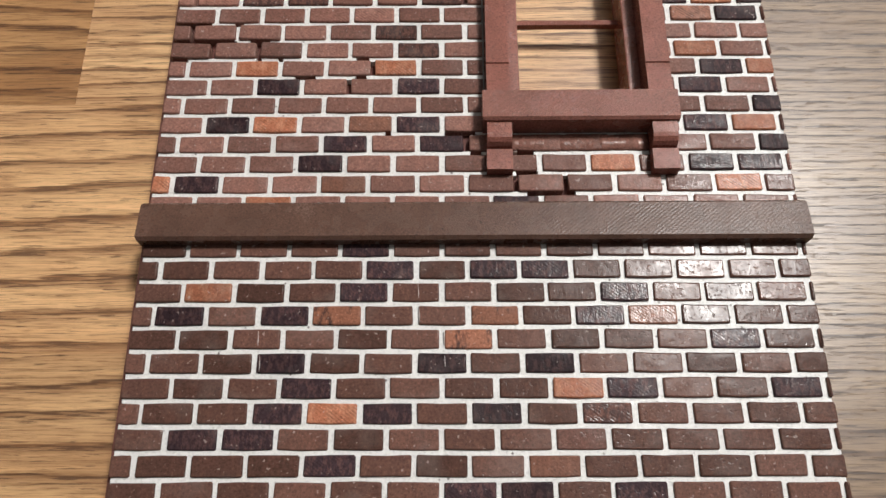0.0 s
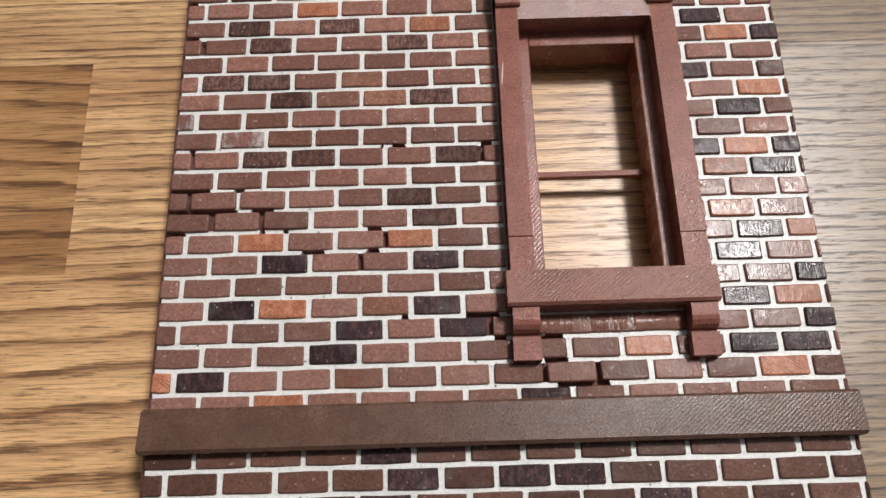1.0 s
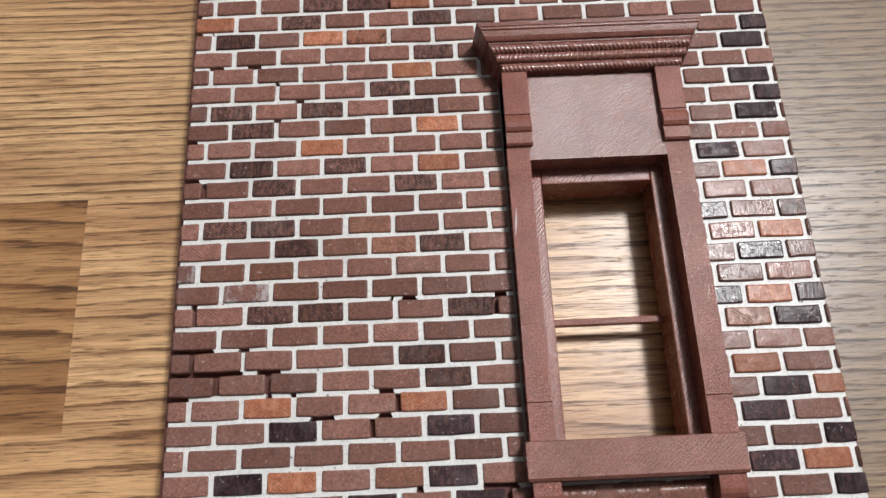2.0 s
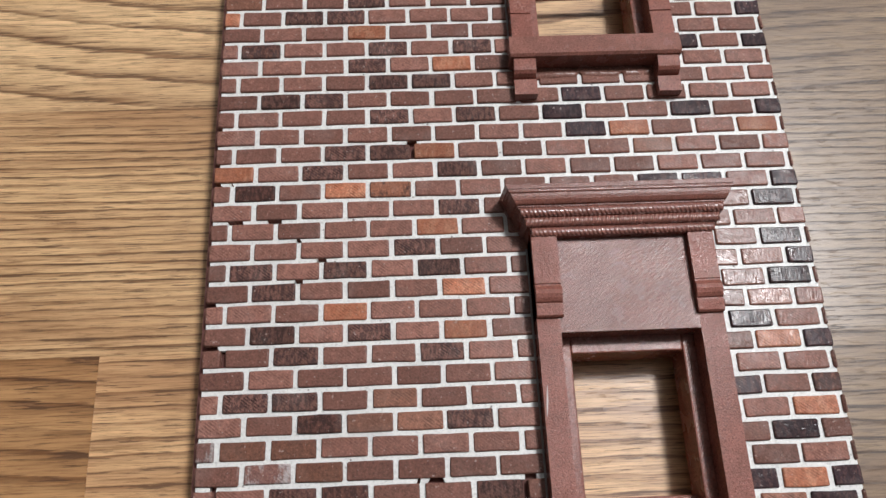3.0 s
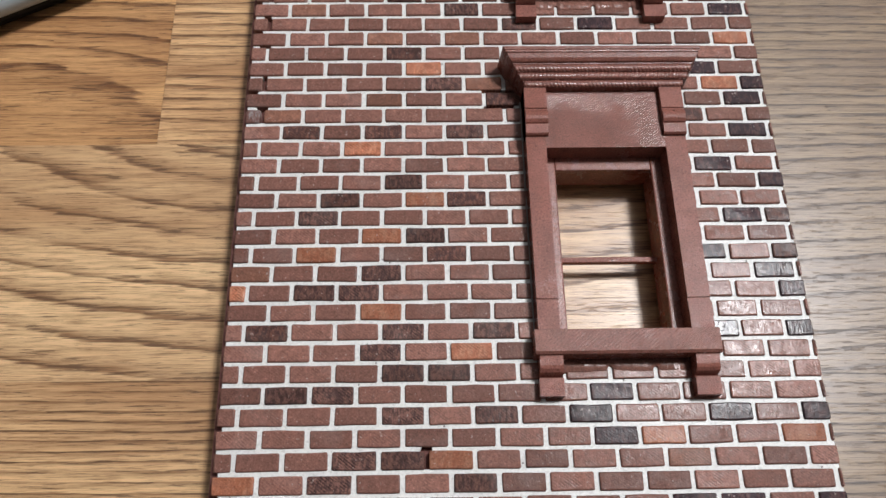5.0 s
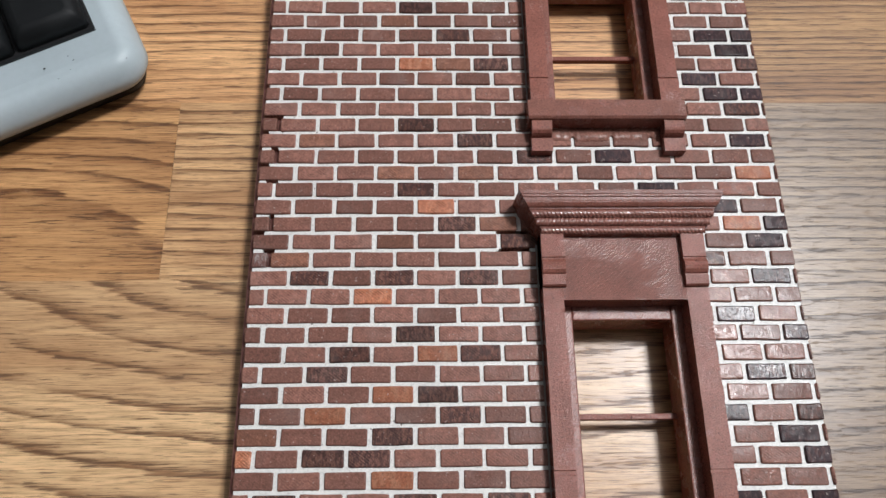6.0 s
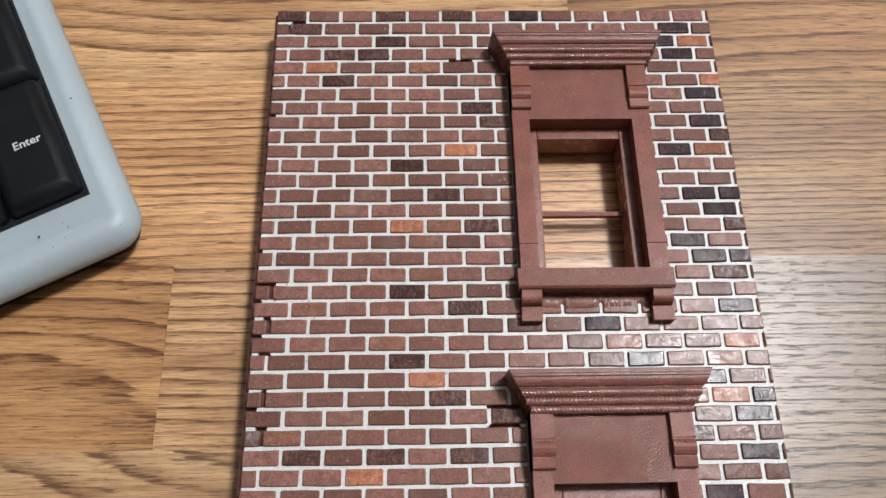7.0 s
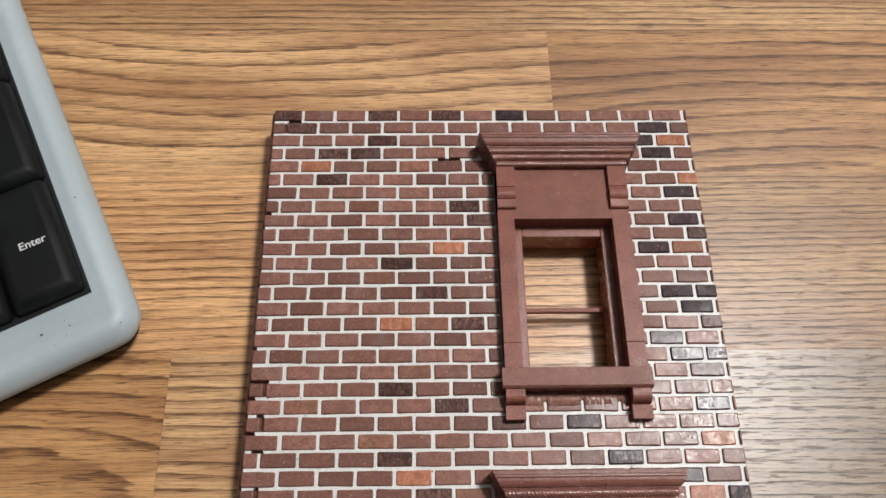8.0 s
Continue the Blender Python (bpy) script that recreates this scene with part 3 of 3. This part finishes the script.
for row in range(ROW_MIN, ROW_MAX + 1):
    for number, s, e in bricks_of(row):
        if row == 11:
            continue
        letter = KIND.get((row, number), "l" if row <= 10 else "m" if row <= 21 else "n")
        if letter == "D" and row > 21 and number < 7:
            letter = "E"
        w, h = (e - s) * rng.choice((0.985, 1.0, 1.01)), R - JOINT_Y
        x, y = (s + e) / 2 + rng.uniform(-1, 1) * 0.00006, ROW_Y + R * (row + 0.5) + rng.uniform(-1, 1) * 0.00006
        z, turn = Z_CORE - 0.0003 + rng.uniform(-1, 1) * 0.00010, rng.uniform(-1, 1) * 0.5
        loose = row in (20, 21) and number in (0, 1, 2) or row == 13 and number in (7, 8)
        if loose:
            z += 0.0002
            turn *= 2.5
        tip = Euler((radians(rng.uniform(-0.8, 0.8)), radians(rng.uniform(-0.5, 0.5)), radians(turn)))
        if row in NEAR_ROWS:
            key = (round(w, 5), letter, rng.randrange(3))
            if key not in shared:
                v, f, smooth = brick_shape(w, h, key[2])
                shared[key] = mesh_of("brick", v, f, [BRICKS[letter]], smooth)
            ob = new("brick", shared[key])
            ob.location, ob.rotation_euler = (x, y, z), tip
            under_facade(ob)
        else:
            v, f, smooth = brick_shape(w, h, rng.randrange(9999))
            m = Matrix.LocRotScale((x, y, z), tip, None)
            i = len(rest_v)
            rest_v.extend(tuple(m @ Vector(p)) for p in v)
            rest_f.extend([i + j for j in q] for q in f)
            rest_m.extend([letters.index(letter)] * len(f))
            rest_s.extend(smooth)
rest = new("brickwork", mesh_of("brickwork", rest_v, rest_f, list(BRICKS.values()), rest_s, rest_m))
under_facade(tagged(rest, "red, dark and orange bricks of the upper storeys", kind="stuff"))

# ledge between the storeys
bm = loft_y([(0.0664, -0.0526, 0.0665, 0.0086, 0.0126), (0.0670, -0.0528, 0.0667, 0.0086, 0.0132), (0.0733, -0.0526, 0.0665, 0.0086, 0.0129), (0.0738, -0.0523, 0.0663, 0.0086, 0.0123)])
under_facade(part("ledge", soften(bm, 0.00018), LEDGE, None, "long brown ledge with a satin sheen"))

Z_CASE, Z_SASH = 0.0143, 0.0095
CX0, CX1, OX0, OX1 = 0.0099, 0.0448, 0.0142, 0.0402


def rope(x0, x1, y, z, r, way):
    """Half a round moulding, twisted like a rope."""
    period, per, around = 0.00085, 9, 9
    count = int((x1 - x0) / period * per)
    seeds = random.Random(int(y * 1e6))
    bm = bmesh.new()
    cols = []
    worn = 0.0
    for i in range(count + 1):
        x = x0 + (x1 - x0) * i / count
        worn = 0.9 * worn + 0.1 * seeds.uniform(-1, 1)
        col = []
        for k in range(around):
            a = math.pi * k / (around - 1)
            s = math.sin(2 * math.pi * x / period + way * 2.6 * a)
            q = r * (1 + 0.10 * s + 0.10 * worn)
            col.append(bm.verts.new((x, y - q * math.cos(a), z + q * 0.62 * math.sin(a))))
        cols.append(col)
    for p, q in zip(cols, cols[1:]):
        for k in range(around - 1):
            bm.faces.new((p[k], q[k], q[k + 1], p[k + 1]))
    bm.faces.new(cols[0])
    bm.faces.new(cols[-1][::-1])
    for f in bm.faces:
        f.smooth = len(f.verts) == 4
    bm.normal_update()
    return bm


def window(sill_y, low, high, panel, crown, drop, face):
    """A window with hood, casing, sash and bracketed sill; the sash stands open to the desk behind."""
    win = new("window_surround")
    win.location = ((CX0 + CX1) / 2, sill_y, Z_CORE)
    inv = Matrix.Translation(-win.location)
    under_facade(win)

    def put(name, bm, mat, label=""):
        ob = part(name, bm, mat, win, label)
        ob.matrix_parent_inverse = inv
        return ob

    base = 0.0060
    for x0, x1 in ((CX0, OX0), (OX1, CX1)):
        bm = loft_y([(low - 0.0005, x0, x1, base, Z_CASE), (low + 0.0055, x0, x1, base, Z_CASE), (low + 0.0056, x0, x1, base, Z_CASE - 0.0003),
                     (low + 0.0064, x0, x1, base, Z_CASE - 0.0003), (low + 0.0065, x0, x1, base, Z_CASE), (high + panel + 0.002, x0, x1, base, Z_CASE)])
        put("casing", soften(bm, 0.00012), TRIM)
    put("head_panel", box_mesh(OX0 - 0.0004, OX1 + 0.0004, high, high + panel + 0.002, base, Z_CASE - 0.00003), face)
    for x in (CX0 - 0.0005, CX1 + 0.0001):
        put("glue_line", box_mesh(x, x + 0.0004, low, high + panel - 0.0004, 0.0098, FACE + 0.00012, 0.00012, 1), GLUE)
    # sash: two stiles, two rails and the bar
    sx0, sx1 = OX0 + 0.0024, OX1 - 0.0024
    put("sash_stile", box_mesh(OX0 - 0.0002, sx0, low - 0.001, high + 0.0005, 0.0020, Z_SASH, 0.00030, 2), SASH)
    put("sash_stile", box_mesh(sx1, OX1 + 0.0002, low - 0.001, high + 0.0005, 0.0020, Z_SASH, 0.00030, 2), SASH)
    put("sash_rail", box_mesh(sx0, sx1, high - 0.0030, high + 0.0005, 0.0020, Z_SASH - 0.00004, 0.00030, 2), SASH)
    put("sash_rail", box_mesh(sx0, sx1, low - 0.001, low + 0.0002, 0.0020, Z_SASH - 0.00004, 0.00030, 2), SASH)
    bar = low + 0.0180 if high - low < 0.045 else low + 0.0222
    put("sash_bar", box_mesh(sx0 - 0.0003, sx1 + 0.0003, bar - 0.0005, bar + 0.0007, 0.0038, 0.0054, 0.0001, 1), TRIM)
    # sill and its two brackets
    put("sill", soften(loft_y([(sill_y, CX0 - 0.0008, CX1 + 0.0004, 0.0086, 0.0150), (sill_y + 0.0005, CX0 - 0.0009, CX1 + 0.0005, 0.0086, 0.0155),
                               (low - 0.0002, CX0 - 0.0009, CX1 + 0.0005, 0.0086, 0.0152), (low, CX0 - 0.0008, CX1 + 0.0004, 0.0086, 0.0147)]), 0.00015), SILL)
    for x0 in (CX0 - 0.0001, CX1 - 0.0046):
        x1 = x0 + 0.0046
        y, half = sill_y - drop, drop * 0.45
        rings = [(y, x0 - 0.0001, x1 + 0.0001, 0.0086, 0.0128), (y + half, x0 - 0.0001, x1 + 0.0001, 0.0086, 0.0130), (y + half + 0.0001, x0, x1, 0.0086, 0.0118)]
        rings += [(y + half + 0.0005 + (drop - half - 0.0014) * 0.6 * (1 - math.cos(a)), x0, x1, 0.0086, 0.0118 + 0.0026 * math.sin(a)) for a in (0.1, 0.4, 0.8, 1.2, math.pi / 2)]
        rings += [(sill_y + 0.0004, x0, x1, 0.0086, 0.0145)]
        put("sill_bracket", soften(loft_y(rings), 0.0001), TRIM)
    # hood: two consoles and a stepped cornice
    foot = high + panel
    for x0 in (CX0, CX1 - 0.0049):
        x1, y = x0 + 0.0049, high + 0.0028
        prof = ((0, 0.0150), (0.0003, 0.0154), (0.0022, 0.0156), (0.0023, 0.0153), (0.0026, 0.0153), (0.0028, 0.0157), (0.0034, 0.0161), (0.0042, 0.0163), (0.0050, 0.0162),
                (0.0056, 0.0158), (0.0059, 0.0155), (0.0062, 0.0155), (0.0063, 0.0158))
        rings = [(y + a, x0, x1, 0.0086, z) for a, z in prof] + [(foot + 0.001, x0, x1, 0.0086, 0.0158)]
        put("console", soften(loft_y(rings), 0.0001), TRIM)
    steps = ((0, 0, 0), (0.18, 0.9, 0.10), (0.19, 1.3, 0.50), (0.37, 2.0, 0.55), (0.38, 2.3, 1.0), (0.565, 2.9, 1.05), (0.57, 3.0, 1.25), (0.60, 3.1, 1.30),
             (0.605, 3.3, 1.75), (0.63, 3.5, 2.00), (0.68, 3.8, 2.30), (0.74, 4.1, 2.46), (0.795, 4.3, 2.50), (0.80, 4.35, 2.38), (0.82, 4.4, 2.38), (0.825, 4.5, 2.56),
             (0.87, 4.7, 2.60), (0.875, 4.7, 2.50), (0.89, 4.7, 2.50), (0.895, 4.8, 2.64), (0.98, 5.1, 2.66), (1.0, 5.2, 2.4))
    rings = [(foot + crown * a, CX0 - e / 1000, CX1 + 0.0006 + e / 1000, 0.0090, 0.0158 + z / 1000) for a, e, z in steps]
    crown_mesh = put("cornice", loft_y(rings, 0.0008), HOOD)
    for a, e, z, way in ((0.09, 0.6, 0.12, 1), (0.28, 1.7, 0.62, -1), (0.475, 2.6, 1.05, 1), (0.845, 4.5, 2.46, -1)):
        thick = crown * (0.088 if a < 0.5 else 0.034)
        bead = put("rope_bead", rope(CX0 - e / 1000 + 0.0008, CX1 - 0.0002 + e / 1000, foot + crown * a, 0.0158 + z / 1000, thick, way), ROPE)
        bead.parent = crown_mesh
        bead.matrix_parent_inverse = Matrix.Identity(4)
    return win


for n_window, (sizes, hood) in enumerate(zip(WINDOWS, HOODS)):
    tagged(window(*sizes, *hood, PANELS[n_window]), ("tall " if n_window == 0 else "") + "red-brown window surround with cornice, open sash and bracketed sill")

# paint that has run over the bricks between the sill brackets, so that they have grown together
def smeared_band(x0, x1, y0, y1, notches, seed):
    """A row of bricks blurred into one lumpy bar; notches: (x, share of the height, from below or above)."""
    r = random.Random(seed)
    bm, prev, count = bmesh.new(), None, 72
    low, up, crest = 0.0, 0.0, 0.0
    for i in range(count + 1):
        x = x0 + (x1 - x0) * i / count
        low, up, crest = (0.75 * v + r.uniform(-1, 1) * k for v, k in ((low, 0.00009), (up, 0.00012), (crest, 0.00005)))
        a, b, top = y0 + low, y1 + up, FACE + 0.0001 + crest
        for nx, share, side in notches:
            near = max(0.0, 1 - abs(x - nx) / 0.0007) ** 0.5
            if side < 0:
                a += share * (y1 - y0) * near
            else:
                b -= share * (y1 - y0) * near
            top -= 0.0001 * near
        col = [bm.verts.new(p) for p in ((x, a, 0.0088), (x, a + 0.00005, top - 0.0003), (x, a + 0.0003, top), (x, b - 0.0003, top), (x, b - 0.00005, top - 0.0003), (x, b, 0.0088))]
        if prev:
            for k in range(5):
                bm.faces.new((prev[k], col[k], col[k + 1], prev[k + 1])).smooth = True
        else:
            bm.faces.new(col)
        prev = col
    bm.faces.new(prev[::-1])
    return bm


for (sill_y, low, high), (panel, crown, drop), row in zip(WINDOWS, HOODS, (15, 43, 64)):
    y = ROW_Y + R * row + JOINT_Y / 2 + (0.0012 if row > 15 else 0.0)
    end = sill_y + 0.0002 if row > 15 else ROW_Y + R * (row + 1) - JOINT_Y / 2
    bx0, bx1 = CX0 + 0.0046, CX1 - 0.0047
    if row == 15:
        cuts = [(bx0 + 0.0078, 0.22, 1), (bx0 + 0.0079, 0.16, -1), (bx0 + 0.0158, 0.25, -1)]
    else:
        first = next(X0 + i * C / 2 for i in range(27) if i % 2 == row % 2 and X0 + i * C / 2 > bx0 + 0.001)
        cuts = [(first + C * i, 0.42, -1) for i in range(3) if first + C * i < bx1 - 0.001]
    under_facade(part("painted_band", smeared_band(bx0, bx1, y, end, cuts, row), BRICKS["n"], None, "bricks smeared together with red-brown paint"))

# a bare scratch on the tall window's casing
bm = loft_y([(0.1322, 0.01025, 0.01030, Z_CASE - 0.0002, Z_CASE + 0.00002), (0.1348, 0.01035, 0.01070, Z_CASE - 0.0002, Z_CASE + 0.00004), (0.1378, 0.01075, 0.01080, Z_CASE - 0.0002, Z_CASE + 0.00002)])
under_facade(part("scratch", bm, SCRATCH, None, "pale bare scratch in the paint"))

# thin pale scratches down the lower bricks
for x, y0, y1 in ((-0.0300, 0.0504, 0.0478), (-0.0294, 0.0462, 0.0434), (-0.0027, 0.0588, 0.0562), (-0.0025, 0.0546, 0.0519), (0.0018, 0.0504, 0.0480), (0.0019, 0.0461, 0.0440)):
    top = FACE + 0.0001
    bm = loft_y([(y1, x + 0.00004, x + 0.00006, 0.0100, top), (y1 + (y0 - y1) * 0.4, x, x + 0.00014, 0.0100, top), (y0, x - 0.00005, x - 0.00003, 0.0100, top)])
    under_facade(part("scratch", bm, SCRATCH, None, "pale bare scratch in the paint"))

# ---------------------------------------------------------------- keyboard
KEYB_TURN = 27.0
keyboard = tagged(new("keyboard"), "silver computer keyboard with black keys lying on the desk", "keyboard")
keyboard.matrix_world = pose(-0.0797, 0.3129, 0.0, 0, 0, KEYB_TURN)
KW, KD = 0.44, 0.160


def rounded_plate(x0, x1, y0, y1, r, levels, n=8):
    """A plate with round corners; levels: (inset, z) from the bottom up."""
    bm = bmesh.new()
    rings = []
    for inset, z in levels:
        ring = []
        rr = max(0.0005, r - inset)
        for cx, cy, a0 in ((x1 - r, y0 + r, -90), (x1 - r, y1 - r, 0), (x0 + r, y1 - r, 90), (x0 + r, y0 + r, 180)):
            for i in range(n + 1):
                a = radians(a0 + 90 * i / n)
                ring.append(bm.verts.new((cx + rr * math.cos(a), cy + rr * math.sin(a), z)))
        rings.append(ring)
    for a, b in zip(rings, rings[1:]):
        for i in range(len(a)):
            bm.faces.new((a[i], a[(i + 1) % len(a)], b[(i + 1) % len(a)], b[i]))
    bm.faces.new(rings[0][::-1])
    bm.faces.new(rings[-1])
    for f in bm.faces:
        f.smooth = True
    return bm


part("base", rounded_plate(-KW, 0, 0, KD, 0.008, [(0.004, 0.0), (0.0022, 0.001), (0.0016, 0.0052)]), BLACK, keyboard, "black underside of the keyboard")
body = part("top_case", rounded_plate(-KW, 0, 0, KD, 0.008, [(0.0010, 0.0045), (0.0, 0.0065), (0.0004, 0.0085), (0.0018, 0.0108), (0.0034, 0.0120), (0.0048, 0.0124), (0.0060, 0.0123), (0.0074, 0.0119)]), SILVER, keyboard, "silver plastic case with small specks")
WELL_X, WELL_Y = -0.0084, 0.0146
part("key_well", box_mesh(-KW + 0.012, WELL_X, WELL_Y, KD - 0.016, 0.0110, 0.0128, 0.0002, 1), WELL, keyboard, "black well round the keys")


def key_mesh(w, d):
    bm = bmesh.new()
    rings = []
    for ix, iy, z in ((0.0, 0.0, 0.0), (0.0003, 0.0003, 0.0022), (0.0011, 0.0010, 0.0038), (0.0022, 0.0020, 0.0047), (0.0032, 0.0030, 0.0050)):
        x, y, c = w / 2 - ix, d / 2 - iy, 0.0009
        pts = [(-x + c, -y), (x - c, -y), (x, -y + c), (x, y - c), (x - c, y), (-x + c, y), (-x, y - c), (-x, -y + c)]
        rings.append([bm.verts.new((a, b, z)) for a, b in pts])
    for a, b in zip(rings, rings[1:]):
        for i in range(8):
            bm.faces.new((a[i], a[(i + 1) % 8], b[(i + 1) % 8], b[i])).smooth = True
    bm.faces.new(rings[-1])
    bm.faces.new(rings[0][::-1])
    bmesh.ops.recalc_face_normals(bm, faces=bm.faces)
    me = bpy.data.meshes.new("key")
    bm.to_mesh(me)
    bm.free()
    me.materials.append(BLACK)
    return me


PITCH = 0.0180
key_one, key_tall = key_mesh(PITCH - 0.0007, PITCH - 0.0007), key_mesh(PITCH - 0.0007, 2 * PITCH - 0.0007)
for col in range(21):
    for row in range(6):
        x, y = WELL_X - 0.0004 - PITCH * (col + 0.5), WELL_Y + 0.0004 + PITCH * (row + 0.5)
        tall = col == 0 and row in (0, 2)
        if col == 0 and row in (1, 3):
            continue
        k = new("key", key_tall if tall else key_one)
        k.parent = keyboard
        k.location = (x, y + (PITCH / 2 if tall else 0), 0.0127)
        if tall and row == 0:
            word = bpy.data.curves.new("legend", "FONT")
            word.body, word.size, word.align_x, word.align_y, word.offset = "Enter", 0.0031, "CENTER", "CENTER", 0.00005
            tmp = new("legend_curve", word)
            me = bpy.data.meshes.new_from_object(tmp.evaluated_get(bpy.context.evaluated_depsgraph_get()))
            bpy.data.objects.remove(tmp)
            bpy.data.curves.remove(word)
            me.materials.clear()
            me.materials.append(PRINT)
            legend = new("legend", me)
            legend.parent = k
            legend.location = (0.0014, -0.0018, 0.00505)
            tagged(legend, "white printed word Enter")
speck = mesh_of("speck", [(0.00035 * math.cos(i * 1.05), 0.00035 * math.sin(i * 1.05), 0) for i in range(6)], [list(range(6))], [WELL])
for x, y, size in ((-0.0226, 0.0090, 1.0), (-0.0040, 0.0428, 0.9), (-0.0158, 0.0083, 0.7), (-0.0172, 0.0060, 0.45), (-0.0166, 0.0100, 0.5), (-0.0205, 0.0048, 0.5), (-0.0045, 0.0032, 0.6)):
    s = new("speck", speck)
    s.scale = (size, size * 0.7, 1)
    s.parent = keyboard
    s.location = (x, y, 0.01245)
